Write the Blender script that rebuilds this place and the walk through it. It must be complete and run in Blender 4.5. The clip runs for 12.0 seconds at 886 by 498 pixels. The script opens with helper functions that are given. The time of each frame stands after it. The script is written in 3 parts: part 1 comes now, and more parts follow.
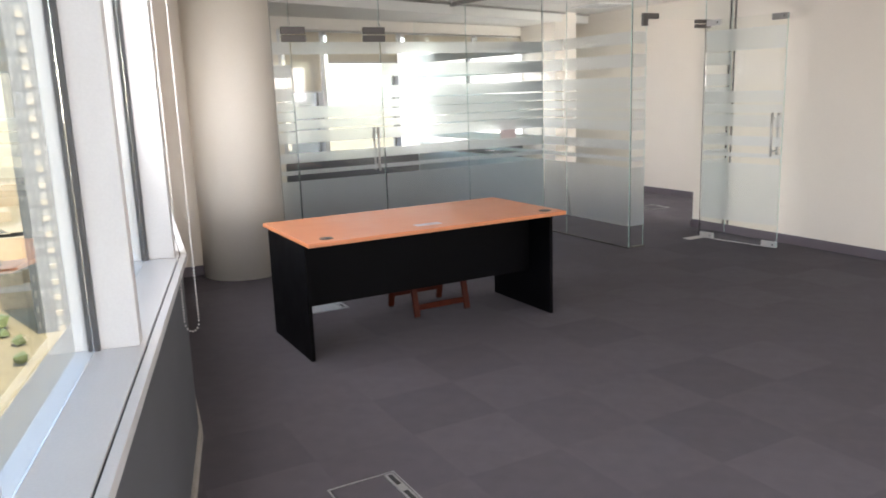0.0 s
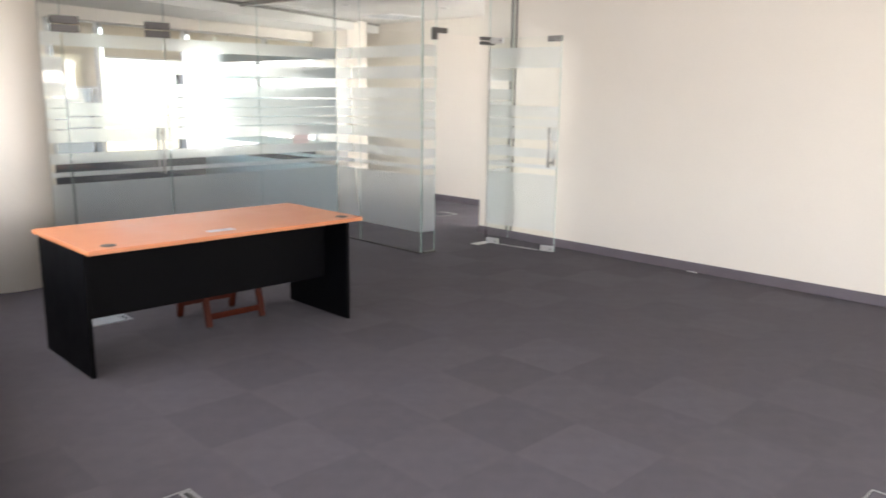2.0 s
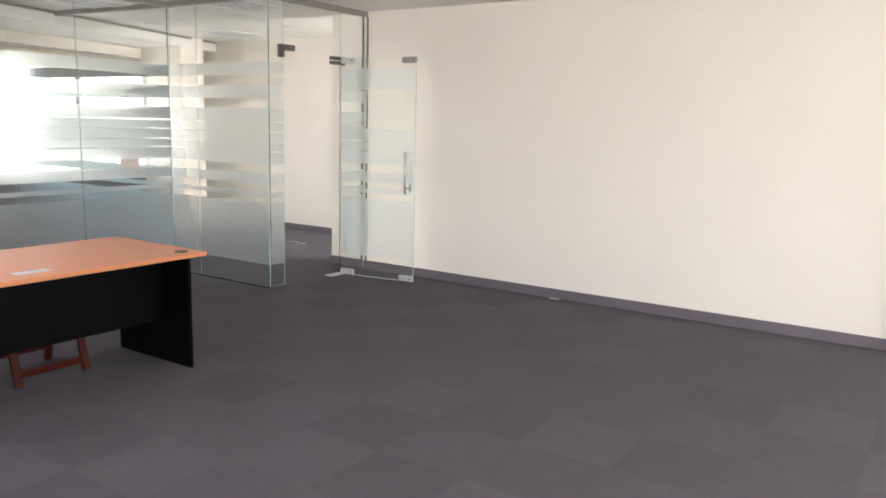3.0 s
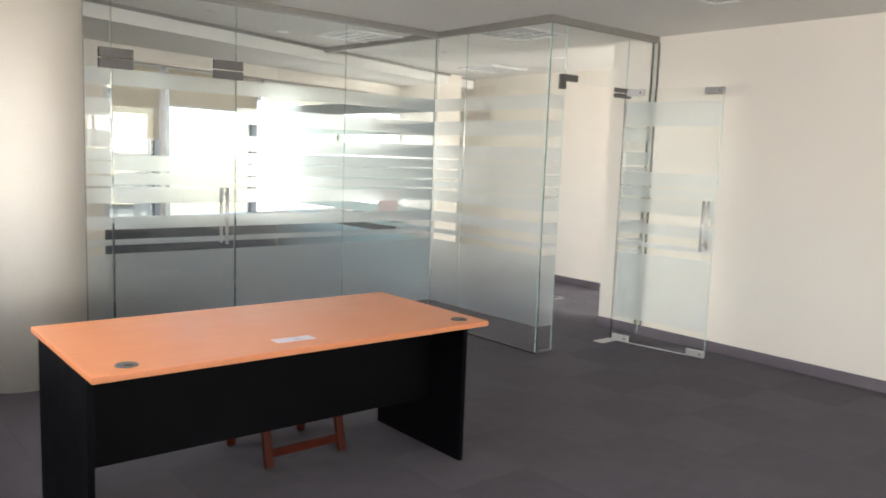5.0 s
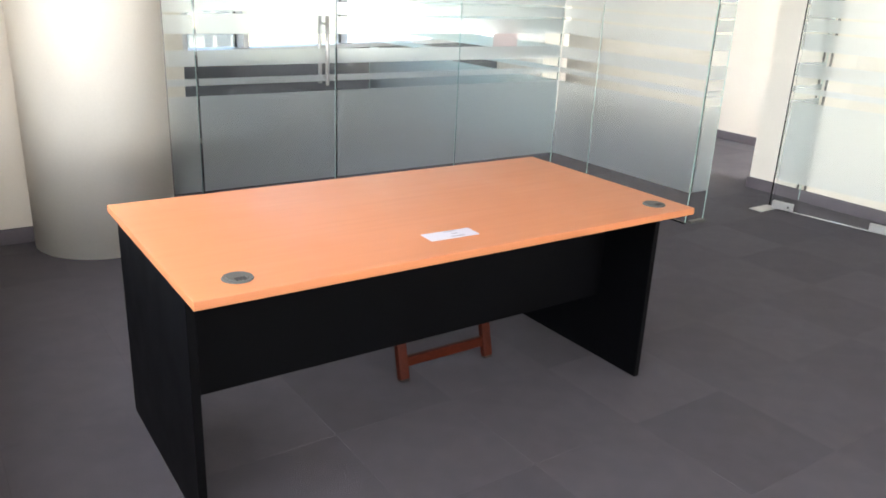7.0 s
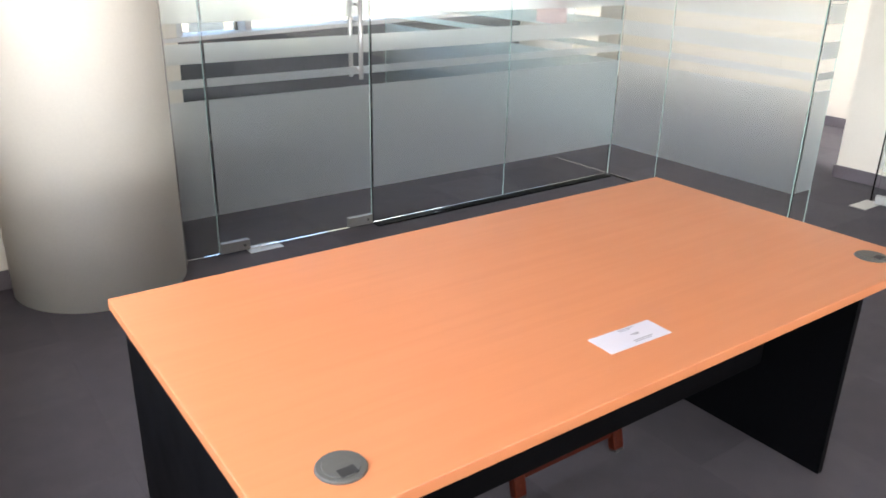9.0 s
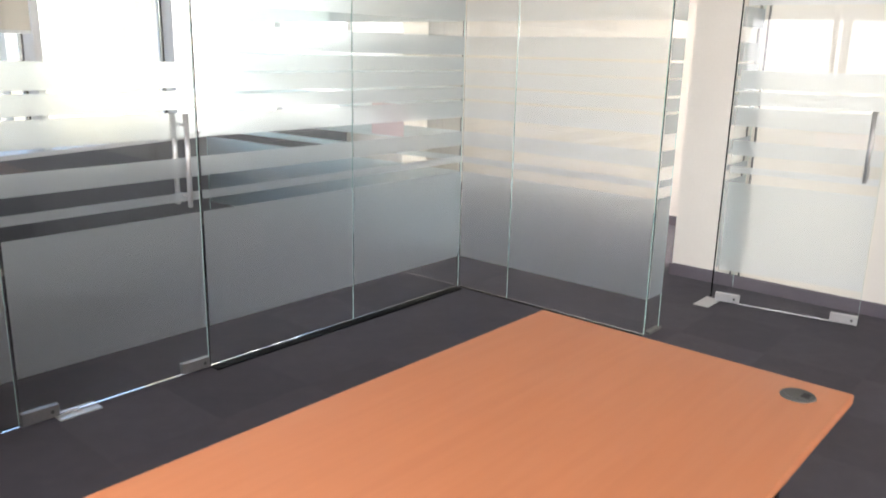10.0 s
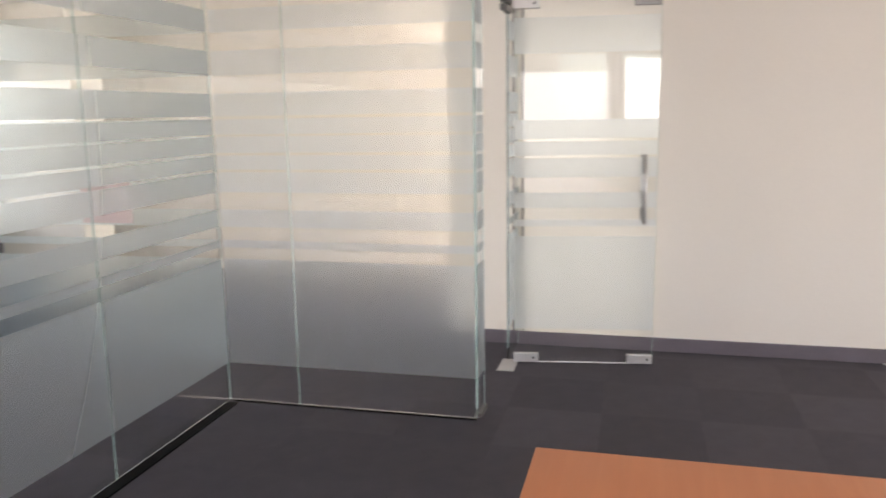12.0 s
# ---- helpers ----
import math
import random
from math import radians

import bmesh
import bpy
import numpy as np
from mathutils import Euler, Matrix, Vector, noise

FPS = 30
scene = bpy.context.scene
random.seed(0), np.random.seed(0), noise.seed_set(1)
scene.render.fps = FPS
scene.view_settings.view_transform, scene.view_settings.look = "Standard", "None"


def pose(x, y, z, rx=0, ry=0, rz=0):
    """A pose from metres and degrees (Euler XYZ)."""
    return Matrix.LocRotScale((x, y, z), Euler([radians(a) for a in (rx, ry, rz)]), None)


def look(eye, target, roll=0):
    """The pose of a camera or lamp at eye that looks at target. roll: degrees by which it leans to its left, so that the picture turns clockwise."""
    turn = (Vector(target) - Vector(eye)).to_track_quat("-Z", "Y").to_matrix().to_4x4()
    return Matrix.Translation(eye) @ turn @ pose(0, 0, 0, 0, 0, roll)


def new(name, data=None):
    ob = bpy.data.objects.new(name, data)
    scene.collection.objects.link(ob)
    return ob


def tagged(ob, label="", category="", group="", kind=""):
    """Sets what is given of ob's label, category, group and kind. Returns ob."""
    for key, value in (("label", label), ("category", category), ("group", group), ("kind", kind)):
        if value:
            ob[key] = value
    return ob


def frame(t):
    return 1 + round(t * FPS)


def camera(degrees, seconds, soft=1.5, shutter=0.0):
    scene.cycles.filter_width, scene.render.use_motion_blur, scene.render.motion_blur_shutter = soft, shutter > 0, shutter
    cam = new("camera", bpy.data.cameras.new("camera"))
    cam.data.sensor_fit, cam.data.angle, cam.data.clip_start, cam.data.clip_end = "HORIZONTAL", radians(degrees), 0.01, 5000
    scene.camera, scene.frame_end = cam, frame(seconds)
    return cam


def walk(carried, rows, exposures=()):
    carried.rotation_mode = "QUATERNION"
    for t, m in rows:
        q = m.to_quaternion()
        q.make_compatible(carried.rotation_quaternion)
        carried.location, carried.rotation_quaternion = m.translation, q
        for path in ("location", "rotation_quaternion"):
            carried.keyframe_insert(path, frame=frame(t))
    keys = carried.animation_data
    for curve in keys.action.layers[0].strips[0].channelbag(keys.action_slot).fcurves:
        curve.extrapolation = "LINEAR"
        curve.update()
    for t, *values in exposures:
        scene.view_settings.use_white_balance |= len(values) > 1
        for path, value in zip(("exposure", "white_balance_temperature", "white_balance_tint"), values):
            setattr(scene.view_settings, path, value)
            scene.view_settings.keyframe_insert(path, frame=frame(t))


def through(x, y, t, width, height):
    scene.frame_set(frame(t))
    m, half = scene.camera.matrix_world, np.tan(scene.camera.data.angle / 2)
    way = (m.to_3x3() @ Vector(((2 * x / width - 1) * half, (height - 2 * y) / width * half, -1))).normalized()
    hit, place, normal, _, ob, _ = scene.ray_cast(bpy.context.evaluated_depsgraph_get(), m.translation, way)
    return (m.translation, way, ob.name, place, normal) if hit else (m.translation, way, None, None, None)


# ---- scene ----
cam = camera(59.5, 12.0, 1.7, 0.25)
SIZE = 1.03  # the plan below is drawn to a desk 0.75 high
PATH = [
    (0, (-0.463, -0.646, 1.592), (0.483, 1.069, 1.187), -2.0),
    (0.5, (-0.524, -0.649, 1.592), (0.563, 0.984, 1.203), -0.2),
    (1, (-0.558, -0.65, 1.607), (0.58, 0.952, 1.237), 0.3),
    (1.5, (-0.544, -0.664, 1.607), (0.644, 0.897, 1.22), 0.6),
    (2, (-0.513, -0.639, 1.594), (0.864, 0.757, 1.199), 0.7),
    (2.5, (-0.348, -0.471, 1.57), (1.274, 0.645, 1.216), -1.4),
    (3, (-0.265, -0.247, 1.558), (1.378, 0.846, 1.235), 1.4),
    (3.2, (-0.219, -0.172, 1.56), (1.356, 1.01, 1.21), 2.0),
    (4.8, (0.179, 0.716, 1.551), (1.493, 2.207, 1.33), 2.4),
    (5, (0.221, 0.796, 1.542), (1.495, 2.32, 1.305), 2.1),
    (5.5, (0.242, 1.08, 1.553), (1.348, 2.715, 1.229), 1.0),
    (6, (0.266, 1.28, 1.546), (1.326, 2.911, 1.081), 1.5),
    (6.5, (0.376, 1.545, 1.525), (1.473, 3.114, 0.949), 1.9),
    (7, (0.462, 1.796, 1.509), (1.553, 3.336, 0.846), 2.7),
    (7.5, (0.48, 2.115, 1.504), (1.521, 3.674, 0.807), 3.1),
    (7.7, (0.468, 2.217, 1.51), (1.49, 3.79, 0.817), 2.7),
    (9.3, (0.697, 2.847, 1.504), (1.852, 4.295, 0.75), -0.3),
    (9.5, (0.724, 2.923, 1.513), (1.996, 4.287, 0.793), 0.0),
    (10, (0.793, 3.137, 1.545), (2.267, 4.396, 1.051), 1.3),
    (10.5, (0.845, 3.396, 1.537), (2.378, 4.617, 1.139), 1.0),
    (11, (0.979, 3.678, 1.529), (2.611, 4.771, 1.151), 0.2),
    (11.5, (1.068, 3.916, 1.531), (2.786, 4.868, 1.155), 1.8),
    (12, (1.088, 4.204, 1.529), (2.997, 4.69, 1.181), -1.0),
]
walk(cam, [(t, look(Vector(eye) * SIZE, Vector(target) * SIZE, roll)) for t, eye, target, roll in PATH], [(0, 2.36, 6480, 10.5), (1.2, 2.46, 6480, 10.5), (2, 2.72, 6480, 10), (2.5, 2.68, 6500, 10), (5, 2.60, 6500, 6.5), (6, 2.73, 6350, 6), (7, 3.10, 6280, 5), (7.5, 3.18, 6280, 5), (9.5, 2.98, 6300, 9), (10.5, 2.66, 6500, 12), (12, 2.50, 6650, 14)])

# ---- world and sun ----
world = bpy.data.worlds.new("sky")
scene.world = world
world.use_nodes = True
wn = world.node_tree
sky = wn.nodes.new("ShaderNodeTexSky")
sky.sky_type, sky.sun_disc = "NISHITA", False
sky.sun_elevation, sky.sun_rotation = radians(57), radians(166)
sky.dust_density, sky.air_density = 1.5, 1.0
wn.nodes["Background"].inputs["Strength"].default_value = 0.15
wn.links.new(sky.outputs["Color"], wn.nodes["Background"].inputs["Color"])
sun = new("sun", bpy.data.lights.new("sun", "SUN"))
sun.data.energy, sun.data.angle, sun.data.color = 2.2, radians(0.5), (1.0, 0.93, 0.82)
sun.matrix_world = look((4, -16, 26), (0, 0, 0))

# ---- materials ----


def material(name, color, rough=0.6, metal=0.0, vary=0.12, scale=6.0, bump=0.0, fine=120.0, spread=0.0):
    """A surface with blotches at one size, grain at another, and an optional change of tone from piece to piece."""
    m = bpy.data.materials.new(name)
    m.use_nodes = True
    nt = m.node_tree
    b = nt.nodes["Principled BSDF"]
    b.inputs["Metallic"].default_value = metal
    tc = nt.nodes.new("ShaderNodeTexCoord")
    big = nt.nodes.new("ShaderNodeTexNoise")
    big.inputs["Scale"].default_value, big.inputs["Detail"].default_value = scale, 4
    small = nt.nodes.new("ShaderNodeTexNoise")
    small.inputs["Scale"].default_value, small.inputs["Detail"].default_value = fine, 3
    for n in (big, small):
        nt.links.new(tc.outputs["Object"], n.inputs["Vector"])
    add = nt.nodes.new("ShaderNodeMath")
    add.operation = "ADD"
    nt.links.new(big.outputs["Fac"], add.inputs[0])
    nt.links.new(small.outputs["Fac"], add.inputs[1])
    ramp = nt.nodes.new("ShaderNodeMapRange")
    ramp.inputs[1].default_value, ramp.inputs[2].default_value = 0.6, 1.4
    ramp.inputs[3].default_value, ramp.inputs[4].default_value = 1 - vary, 1 + vary
    nt.links.new(add.outputs[0], ramp.inputs[0])
    value = ramp.outputs[0]
    if spread:
        info = nt.nodes.new("ShaderNodeObjectInfo")
        tone = nt.nodes.new("ShaderNodeMapRange")
        tone.inputs[3].default_value, tone.inputs[4].default_value = 1 - spread, 1 + spread
        nt.links.new(info.outputs["Random"], tone.inputs[0])
        mul = nt.nodes.new("ShaderNodeMath")
        mul.operation = "MULTIPLY"
        nt.links.new(value, mul.inputs[0])
        nt.links.new(tone.outputs[0], mul.inputs[1])
        value = mul.outputs[0]
    tint = nt.nodes.new("ShaderNodeVectorMath")
    tint.operation = "SCALE"
    tint.inputs[0].default_value = color
    nt.links.new(value, tint.inputs["Scale"])
    nt.links.new(tint.outputs[0], b.inputs["Base Color"])
    rr = nt.nodes.new("ShaderNodeMapRange")
    rr.inputs[3].default_value, rr.inputs[4].default_value = max(rough - 0.08, 0.02), min(rough + 0.08, 1)
    nt.links.new(big.outputs["Fac"], rr.inputs[0])
    nt.links.new(rr.outputs[0], b.inputs["Roughness"])
    if bump:
        bp = nt.nodes.new("ShaderNodeBump")
        bp.inputs["Strength"].default_value, bp.inputs["Distance"].default_value = bump, 0.004
        nt.links.new(small.outputs["Fac"], bp.inputs["Height"])
        nt.links.new(bp.outputs[0], b.inputs["Normal"])
    return m


def clear_glass(name, color, rough=0.0, ior=1.5):
    m = bpy.data.materials.new(name)
    m.use_nodes = True
    b = m.node_tree.nodes["Principled BSDF"]
    b.inputs["Base Color"].default_value = (*color, 1)
    b.inputs["Roughness"].default_value, b.inputs["IOR"].default_value = rough, ior
    b.inputs["Transmission Weight"].default_value = 1.0
    return m


def scattering(name, color, rough):
    """The body of etched vinyl: light passes, softly scattered."""
    m = bpy.data.materials.new(name)
    m.use_nodes = True
    nt = m.node_tree
    nt.nodes.remove(nt.nodes["Principled BSDF"])
    ref = nt.nodes.new("ShaderNodeBsdfRefraction")
    ref.inputs["Color"].default_value = (*color, 1)
    ref.inputs["Roughness"].default_value, ref.inputs["IOR"].default_value = rough, 1.6
    nt.links.new(ref.outputs[0], nt.nodes["Material Output"].inputs["Surface"])
    return m


def milky(name, color, amount, through):
    """The matt face of etched vinyl: a share of the light is spread wide, with a dull sheen at low angles."""
    m = bpy.data.materials.new(name)
    m.use_nodes = True
    nt = m.node_tree
    nt.nodes.remove(nt.nodes["Principled BSDF"])
    clear, dif, tra = nt.nodes.new("ShaderNodeBsdfTransparent"), nt.nodes.new("ShaderNodeBsdfDiffuse"), nt.nodes.new("ShaderNodeBsdfTranslucent")
    dif.inputs["Color"].default_value = tra.inputs["Color"].default_value = (*color, 1)
    half, mix = nt.nodes.new("ShaderNodeMixShader"), nt.nodes.new("ShaderNodeMixShader")
    half.inputs[0].default_value, mix.inputs[0].default_value = through, amount
    nt.links.new(dif.outputs[0], half.inputs[1])
    nt.links.new(tra.outputs[0], half.inputs[2])
    nt.links.new(clear.outputs[0], mix.inputs[1])
    nt.links.new(half.outputs[0], mix.inputs[2])
    sheen, facing, coat = nt.nodes.new("ShaderNodeBsdfGlossy"), nt.nodes.new("ShaderNodeFresnel"), nt.nodes.new("ShaderNodeMixShader")
    sheen.inputs["Roughness"].default_value, facing.inputs["IOR"].default_value = 0.5, 1.45
    sheen.inputs["Color"].default_value = (0.9, 0.97, 1.0, 1)
    nt.links.new(facing.outputs[0], coat.inputs[0])
    nt.links.new(mix.outputs[0], coat.inputs[1])
    nt.links.new(sheen.outputs[0], coat.inputs[2])
    nt.links.new(coat.outputs[0], nt.nodes["Material Output"].inputs["Surface"])
    return m


def wood_laminate(name, color, dark):
    m = material(name, color, 0.40, vary=0.05, scale=3, fine=60)
    nt = m.node_tree
    b = nt.nodes["Principled BSDF"]
    tc, mp = nt.nodes.new("ShaderNodeTexCoord"), nt.nodes.new("ShaderNodeMapping")
    mp.inputs["Scale"].default_value = (1.6, 26, 26)
    grain = nt.nodes.new("ShaderNodeTexNoise")
    grain.inputs["Scale"].default_value, grain.inputs["Detail"].default_value, grain.inputs["Distortion"].default_value = 1.6, 6, 0.6
    nt.links.new(tc.outputs["Object"], mp.inputs["Vector"])
    nt.links.new(mp.outputs[0], grain.inputs["Vector"])
    ramp = nt.nodes.new("ShaderNodeValToRGB")
    ramp.color_ramp.elements[0].position, ramp.color_ramp.elements[1].position = 0.3, 0.7
    ramp.color_ramp.elements[0].color, ramp.color_ramp.elements[1].color = (*dark, 1), (*color, 1)
    nt.links.new(grain.outputs["Fac"], ramp.inputs[0])
    nt.links.new(ramp.outputs[0], b.inputs["Base Color"])
    b.inputs["Specular IOR Level"].default_value = 0.9
    return m


# tiles laid quarter-turned, so that every other one shows its pile darker
CARPET = material("carpet", (0.083, 0.0745, 0.089), 0.95, vary=0.2, scale=9, fine=260, bump=0.9, spread=0.07)
CARPET_TURNED = material("carpet_quarter_turned", (0.075, 0.067, 0.0805), 0.95, vary=0.2, scale=9, fine=260, bump=0.9, spread=0.07)
UNDERLAY = material("underlay", (0.03, 0.03, 0.033), 0.95)
WALL = material("wall_paint", (0.78, 0.72, 0.64), 0.75, vary=0.025, scale=1.6, fine=90, bump=0.08)
CEILING = material("ceiling_paint", (0.74, 0.72, 0.68), 0.85, vary=0.03, scale=1.2, fine=140, bump=0.05)
COLUMN = material("column_paint", (0.76, 0.71, 0.63), 0.85, vary=0.03, scale=2.5, fine=90, bump=0.08)
SKIRT = material("skirting_vinyl", (0.13, 0.11, 0.125), 0.55, vary=0.15, scale=5)
APRON = material("grey_panel", (0.098, 0.102, 0.114), 0.6, vary=0.12, scale=3, bump=0.1)
FRAME = material("white_aluminium", (0.63, 0.625, 0.63), 0.4, vary=0.05, scale=5)
PALE = material("pale_worn_strip", (0.36, 0.335, 0.30), 0.6, vary=0.2, scale=7)
SEAL = material("grey_glazing_seal", (0.075, 0.075, 0.078), 0.6)
GASKET = material("black_gasket", (0.02, 0.02, 0.022), 0.6)
STEEL = material("brushed_steel", (0.60, 0.585, 0.57), 0.42, metal=0.6, vary=0.08, scale=20)
PATCH = material("satin_dark_steel", (0.12, 0.112, 0.108), 0.45, metal=0.35, vary=0.1, scale=20)
GREYSTEEL = material("dull_steel", (0.30, 0.29, 0.285), 0.4, metal=0.7, vary=0.12, scale=20)
CHANNEL = material("grey_channel", (0.30, 0.285, 0.265), 0.45, metal=0.4, vary=0.08)
BEECH = wood_laminate("beech_laminate", (0.605, 0.218, 0.088), (0.575, 0.199, 0.076))
BLACK = material("black_melamine", (0.0022, 0.0022, 0.0028), 0.5, vary=0.15, scale=8, fine=200, bump=0.06)
BLACK.node_tree.nodes["Principled BSDF"].inputs["Specular IOR Level"].default_value = 0.07
TRIM = material("worn_grey_metal", (0.30, 0.295, 0.30), 0.42, metal=0.3, vary=0.2, scale=18)
GREY = material("grey_plastic", (0.085, 0.085, 0.08), 0.5)
MAHOGANY = material("red_stained_wood", (0.050, 0.008, 0.003), 0.5, vary=0.35, scale=14, fine=80, bump=0.1)
MAHOGANY.node_tree.nodes["Principled BSDF"].inputs["Specular IOR Level"].default_value = 0.12
PAPER = material("white_paper", (0.58, 0.56, 0.63), 0.7, vary=0.02)
INK = material("grey_ink", (0.30, 0.29, 0.33), 0.7)
BLIND = material("blind_fabric", (0.62, 0.56, 0.47), 0.9, vary=0.06, scale=4, fine=300, bump=0.2)
bt = BLIND.node_tree
glow, weave = bt.nodes.new("ShaderNodeBsdfTranslucent"), bt.nodes.new("ShaderNodeMixShader")
glow.inputs["Color"].default_value, weave.inputs[0].default_value = (0.80, 0.72, 0.60, 1), 0.55
bt.links.new(bt.nodes["Principled BSDF"].outputs[0], weave.inputs[1])
bt.links.new(glow.outputs[0], weave.inputs[2])
bt.links.new(weave.outputs[0], bt.nodes["Material Output"].inputs["Surface"])
CHAIN = material("bead_chain", (0.72, 0.72, 0.70), 0.4)
PANE = clear_glass("window_glass", (0.97, 0.99, 0.98))
TINTED = clear_glass("tinted_window_glass", (0.955, 0.965, 0.885))
GLASS = clear_glass("partition_glass", (0.972, 0.994, 0.988))
EDGE = material("glass_edge", (0.50, 0.68, 0.64), 0.2, vary=0.1)
FILM = scattering("frosted_film", (0.99, 1.0, 0.995), 0.29)
MILKY = milky("frosted_film_face", (0.91, 0.975, 1.0), 0.215, 0.58)
LOUVRE = material("louvre_metal", (0.6, 0.6, 0.6), 0.35, metal=0.8)
WHITE = material("white_enamel", (0.75, 0.74, 0.72), 0.4, vary=0.03)
TOWER = material("beige_tower_render", (0.34, 0.30, 0.225), 0.85, vary=0.08, scale=0.2, fine=4)
STONE = material("beige_render", (0.52, 0.43, 0.31), 0.85, vary=0.12, scale=0.6, fine=8)
# grey tower body, darkened to hold the shade on its face
SHADETOWER = material("grey_shade_facade", (0.085, 0.09, 0.092), 0.35, vary=0.2, scale=0.15, fine=3)
# tower windows paled in colour to imitate distant haze
DARKWIN = material("hazed_pane", (0.22, 0.215, 0.195), 0.45)
FROND = material("dusty_leaf", (0.10, 0.12, 0.05), 0.6, vary=0.3, scale=6, spread=0.3)
ROAD = material("pale_road", (0.34, 0.30, 0.23), 0.9, vary=0.1, scale=0.2, fine=4)
HOUSES = material("house_render", (0.36, 0.29, 0.19), 0.9, vary=0.25, scale=0.05, fine=1)
SAND = material("sandy_ground", (0.23, 0.19, 0.11), 0.95, vary=0.15, scale=0.3, fine=5)

# ---- helpers of this scene ----


def box(bm, x0, x1, y0, y1, z0, z1, bevel=0.0, m=None):
    r = bmesh.ops.create_cube(bm, size=1.0)
    for v in r["verts"]:
        v.co = Vector(((x0 + x1) / 2 + v.co.x * (x1 - x0), (y0 + y1) / 2 + v.co.y * (y1 - y0), (z0 + z1) / 2 + v.co.z * (z1 - z0)))
    if bevel:
        edges = list({e for v in r["verts"] for e in v.link_edges})
        out = bmesh.ops.bevel(bm, geom=edges, offset=bevel, segments=2, affect="EDGES", profile=0.5)
        if m:
            bmesh.ops.transform(bm, matrix=m, verts=list({v for f in out["faces"] for v in f.verts}))
    elif m:
        bmesh.ops.transform(bm, matrix=m, verts=r["verts"])
    return bm


def cyl(bm, a, b, r1, r2=None, n=16):
    a, b = Vector(a), Vector(b)
    d = b - a
    m = Matrix.Translation((a + b) / 2) @ d.to_track_quat("Z", "Y").to_matrix().to_4x4()
    bmesh.ops.create_cone(bm, cap_ends=True, segments=n, radius1=r1, radius2=r1 if r2 is None else r2, depth=d.length, matrix=m)
    return bm


def mesh_of(name, bm, mat):
    me = bpy.data.meshes.new(name)
    bm.to_mesh(me)
    bm.free()
    me.materials.append(mat)
    return me


def part(name, bm, mat, parent=None, label="", smooth=False):
    me = mesh_of(name, bm, mat)
    ob = new(name, me)
    if smooth:
        for p in me.polygons:
            p.use_smooth = abs(p.normal.z) < 0.95 or len(p.vertices) < 5
    if parent:
        ob.parent = parent
    return tagged(ob, label)


def slab(name, x0, x1, y0, y1, z0, z1, mat, parent=None, label="", bevel=0.0, m=None):
    return part(name, box(bmesh.new(), x0, x1, y0, y1, z0, z1, bevel, m), mat, parent, label)


def thing(name, at, label, category, group="", kind=""):
    ob = new(name)
    ob.matrix_world = at if isinstance(at, Matrix) else Matrix.Translation(at)
    return tagged(ob, label, category, group, kind)


def setting(ob, label, category):
    return tagged(ob, label, category, kind="structure")


H = 2.64  # ceiling height

# ---- floor, ceiling and plain walls ----
PLAN = ((-2.15, -4.5), (-0.16, 3.05), (0.33, 6.5), (0.30, 8.38), (8.0, 10.41), (8.0, 3.0), (6.3, 3.0), (6.3, -4.5))


def plate(name, z0, z1, mat):
    bm = bmesh.new()
    low, high = ([bm.verts.new((x, y, z)) for x, y in PLAN] for z in (z0, z1))
    bm.faces.new(low)
    bm.faces.new(high[::-1])
    for k in range(len(PLAN)):
        j = (k + 1) % len(PLAN)
        bm.faces.new((low[j], low[k], high[k], high[j]))
    bmesh.ops.recalc_face_normals(bm, faces=bm.faces[:])
    return part(name, bm, mat)


def indoors(x, y):
    """Whether a point of the plan lies inside the outer walls."""
    inside = False
    for (x0, y0), (x1, y1) in zip(PLAN, PLAN[1:] + PLAN[:1]):
        if (y0 > y) != (y1 > y) and x < x0 + (y - y0) / (y1 - y0) * (x1 - x0):
            inside = not inside
    return inside


floor = setting(plate("floor", -0.25, -0.008, UNDERLAY), "grey carpet tile floor of an empty office", "floor")
ceiling = setting(plate("ceiling", H, H + 0.2, CEILING), "plain off-white plasterboard ceiling", "ceiling")
wall_east = setting(slab("wall_east", 6.05, 6.27, 0.02, 5.42, 0, H, WALL), "long plain cream painted wall", "wall")
wall_pier = setting(slab("wall_pier", 5.97, 6.27, -4.2, 0.02, 0, H, WALL), "cream painted wall standing slightly proud", "wall")
wall_north = setting(slab("wall_north", 0.60, 1.2, 6.48, 6.63, 0, H, WALL), "short cream wall beside the column", "wall")
wall_beyond = setting(slab("wall_beyond", 7.66, 7.86, 3.0, 10.25, 0, H, WALL), "cream wall of the corridor behind the glass", "wall")
wall_room = setting(slab("wall_room", 0.45, 0.60, 6.48, 8.12, 0, H, WALL), "cream end wall of the room behind the glass", "wall")
wall_nib = setting(slab("wall_nib", 6.83, 7.22, 8.9, 10.0, 0, H, WALL), "cream painted nib wall beside the far windows", "wall")
wall_end = setting(slab("wall_end", 6.272, 6.30, 3.2, 5.42, 0, H, WALL), "cream corridor face of the office wall", "wall")


def baseboard(x0, x1, y0, y1):
    ob = slab("baseboard", x0, x1, y0, y1, 0.0, 0.088, SKIRT, bevel=0.003)
    return setting(ob, "dark grey vinyl skirting along the wall", "baseboard")


baseboard(6.035, 6.05, 0.02, 5.42)
baseboard(5.955, 5.97, -4.2, 0.035)
baseboard(6.035, 6.315, 5.42, 5.435)
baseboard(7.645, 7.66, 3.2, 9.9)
baseboard(0.65, 1.0, 6.465, 6.48)

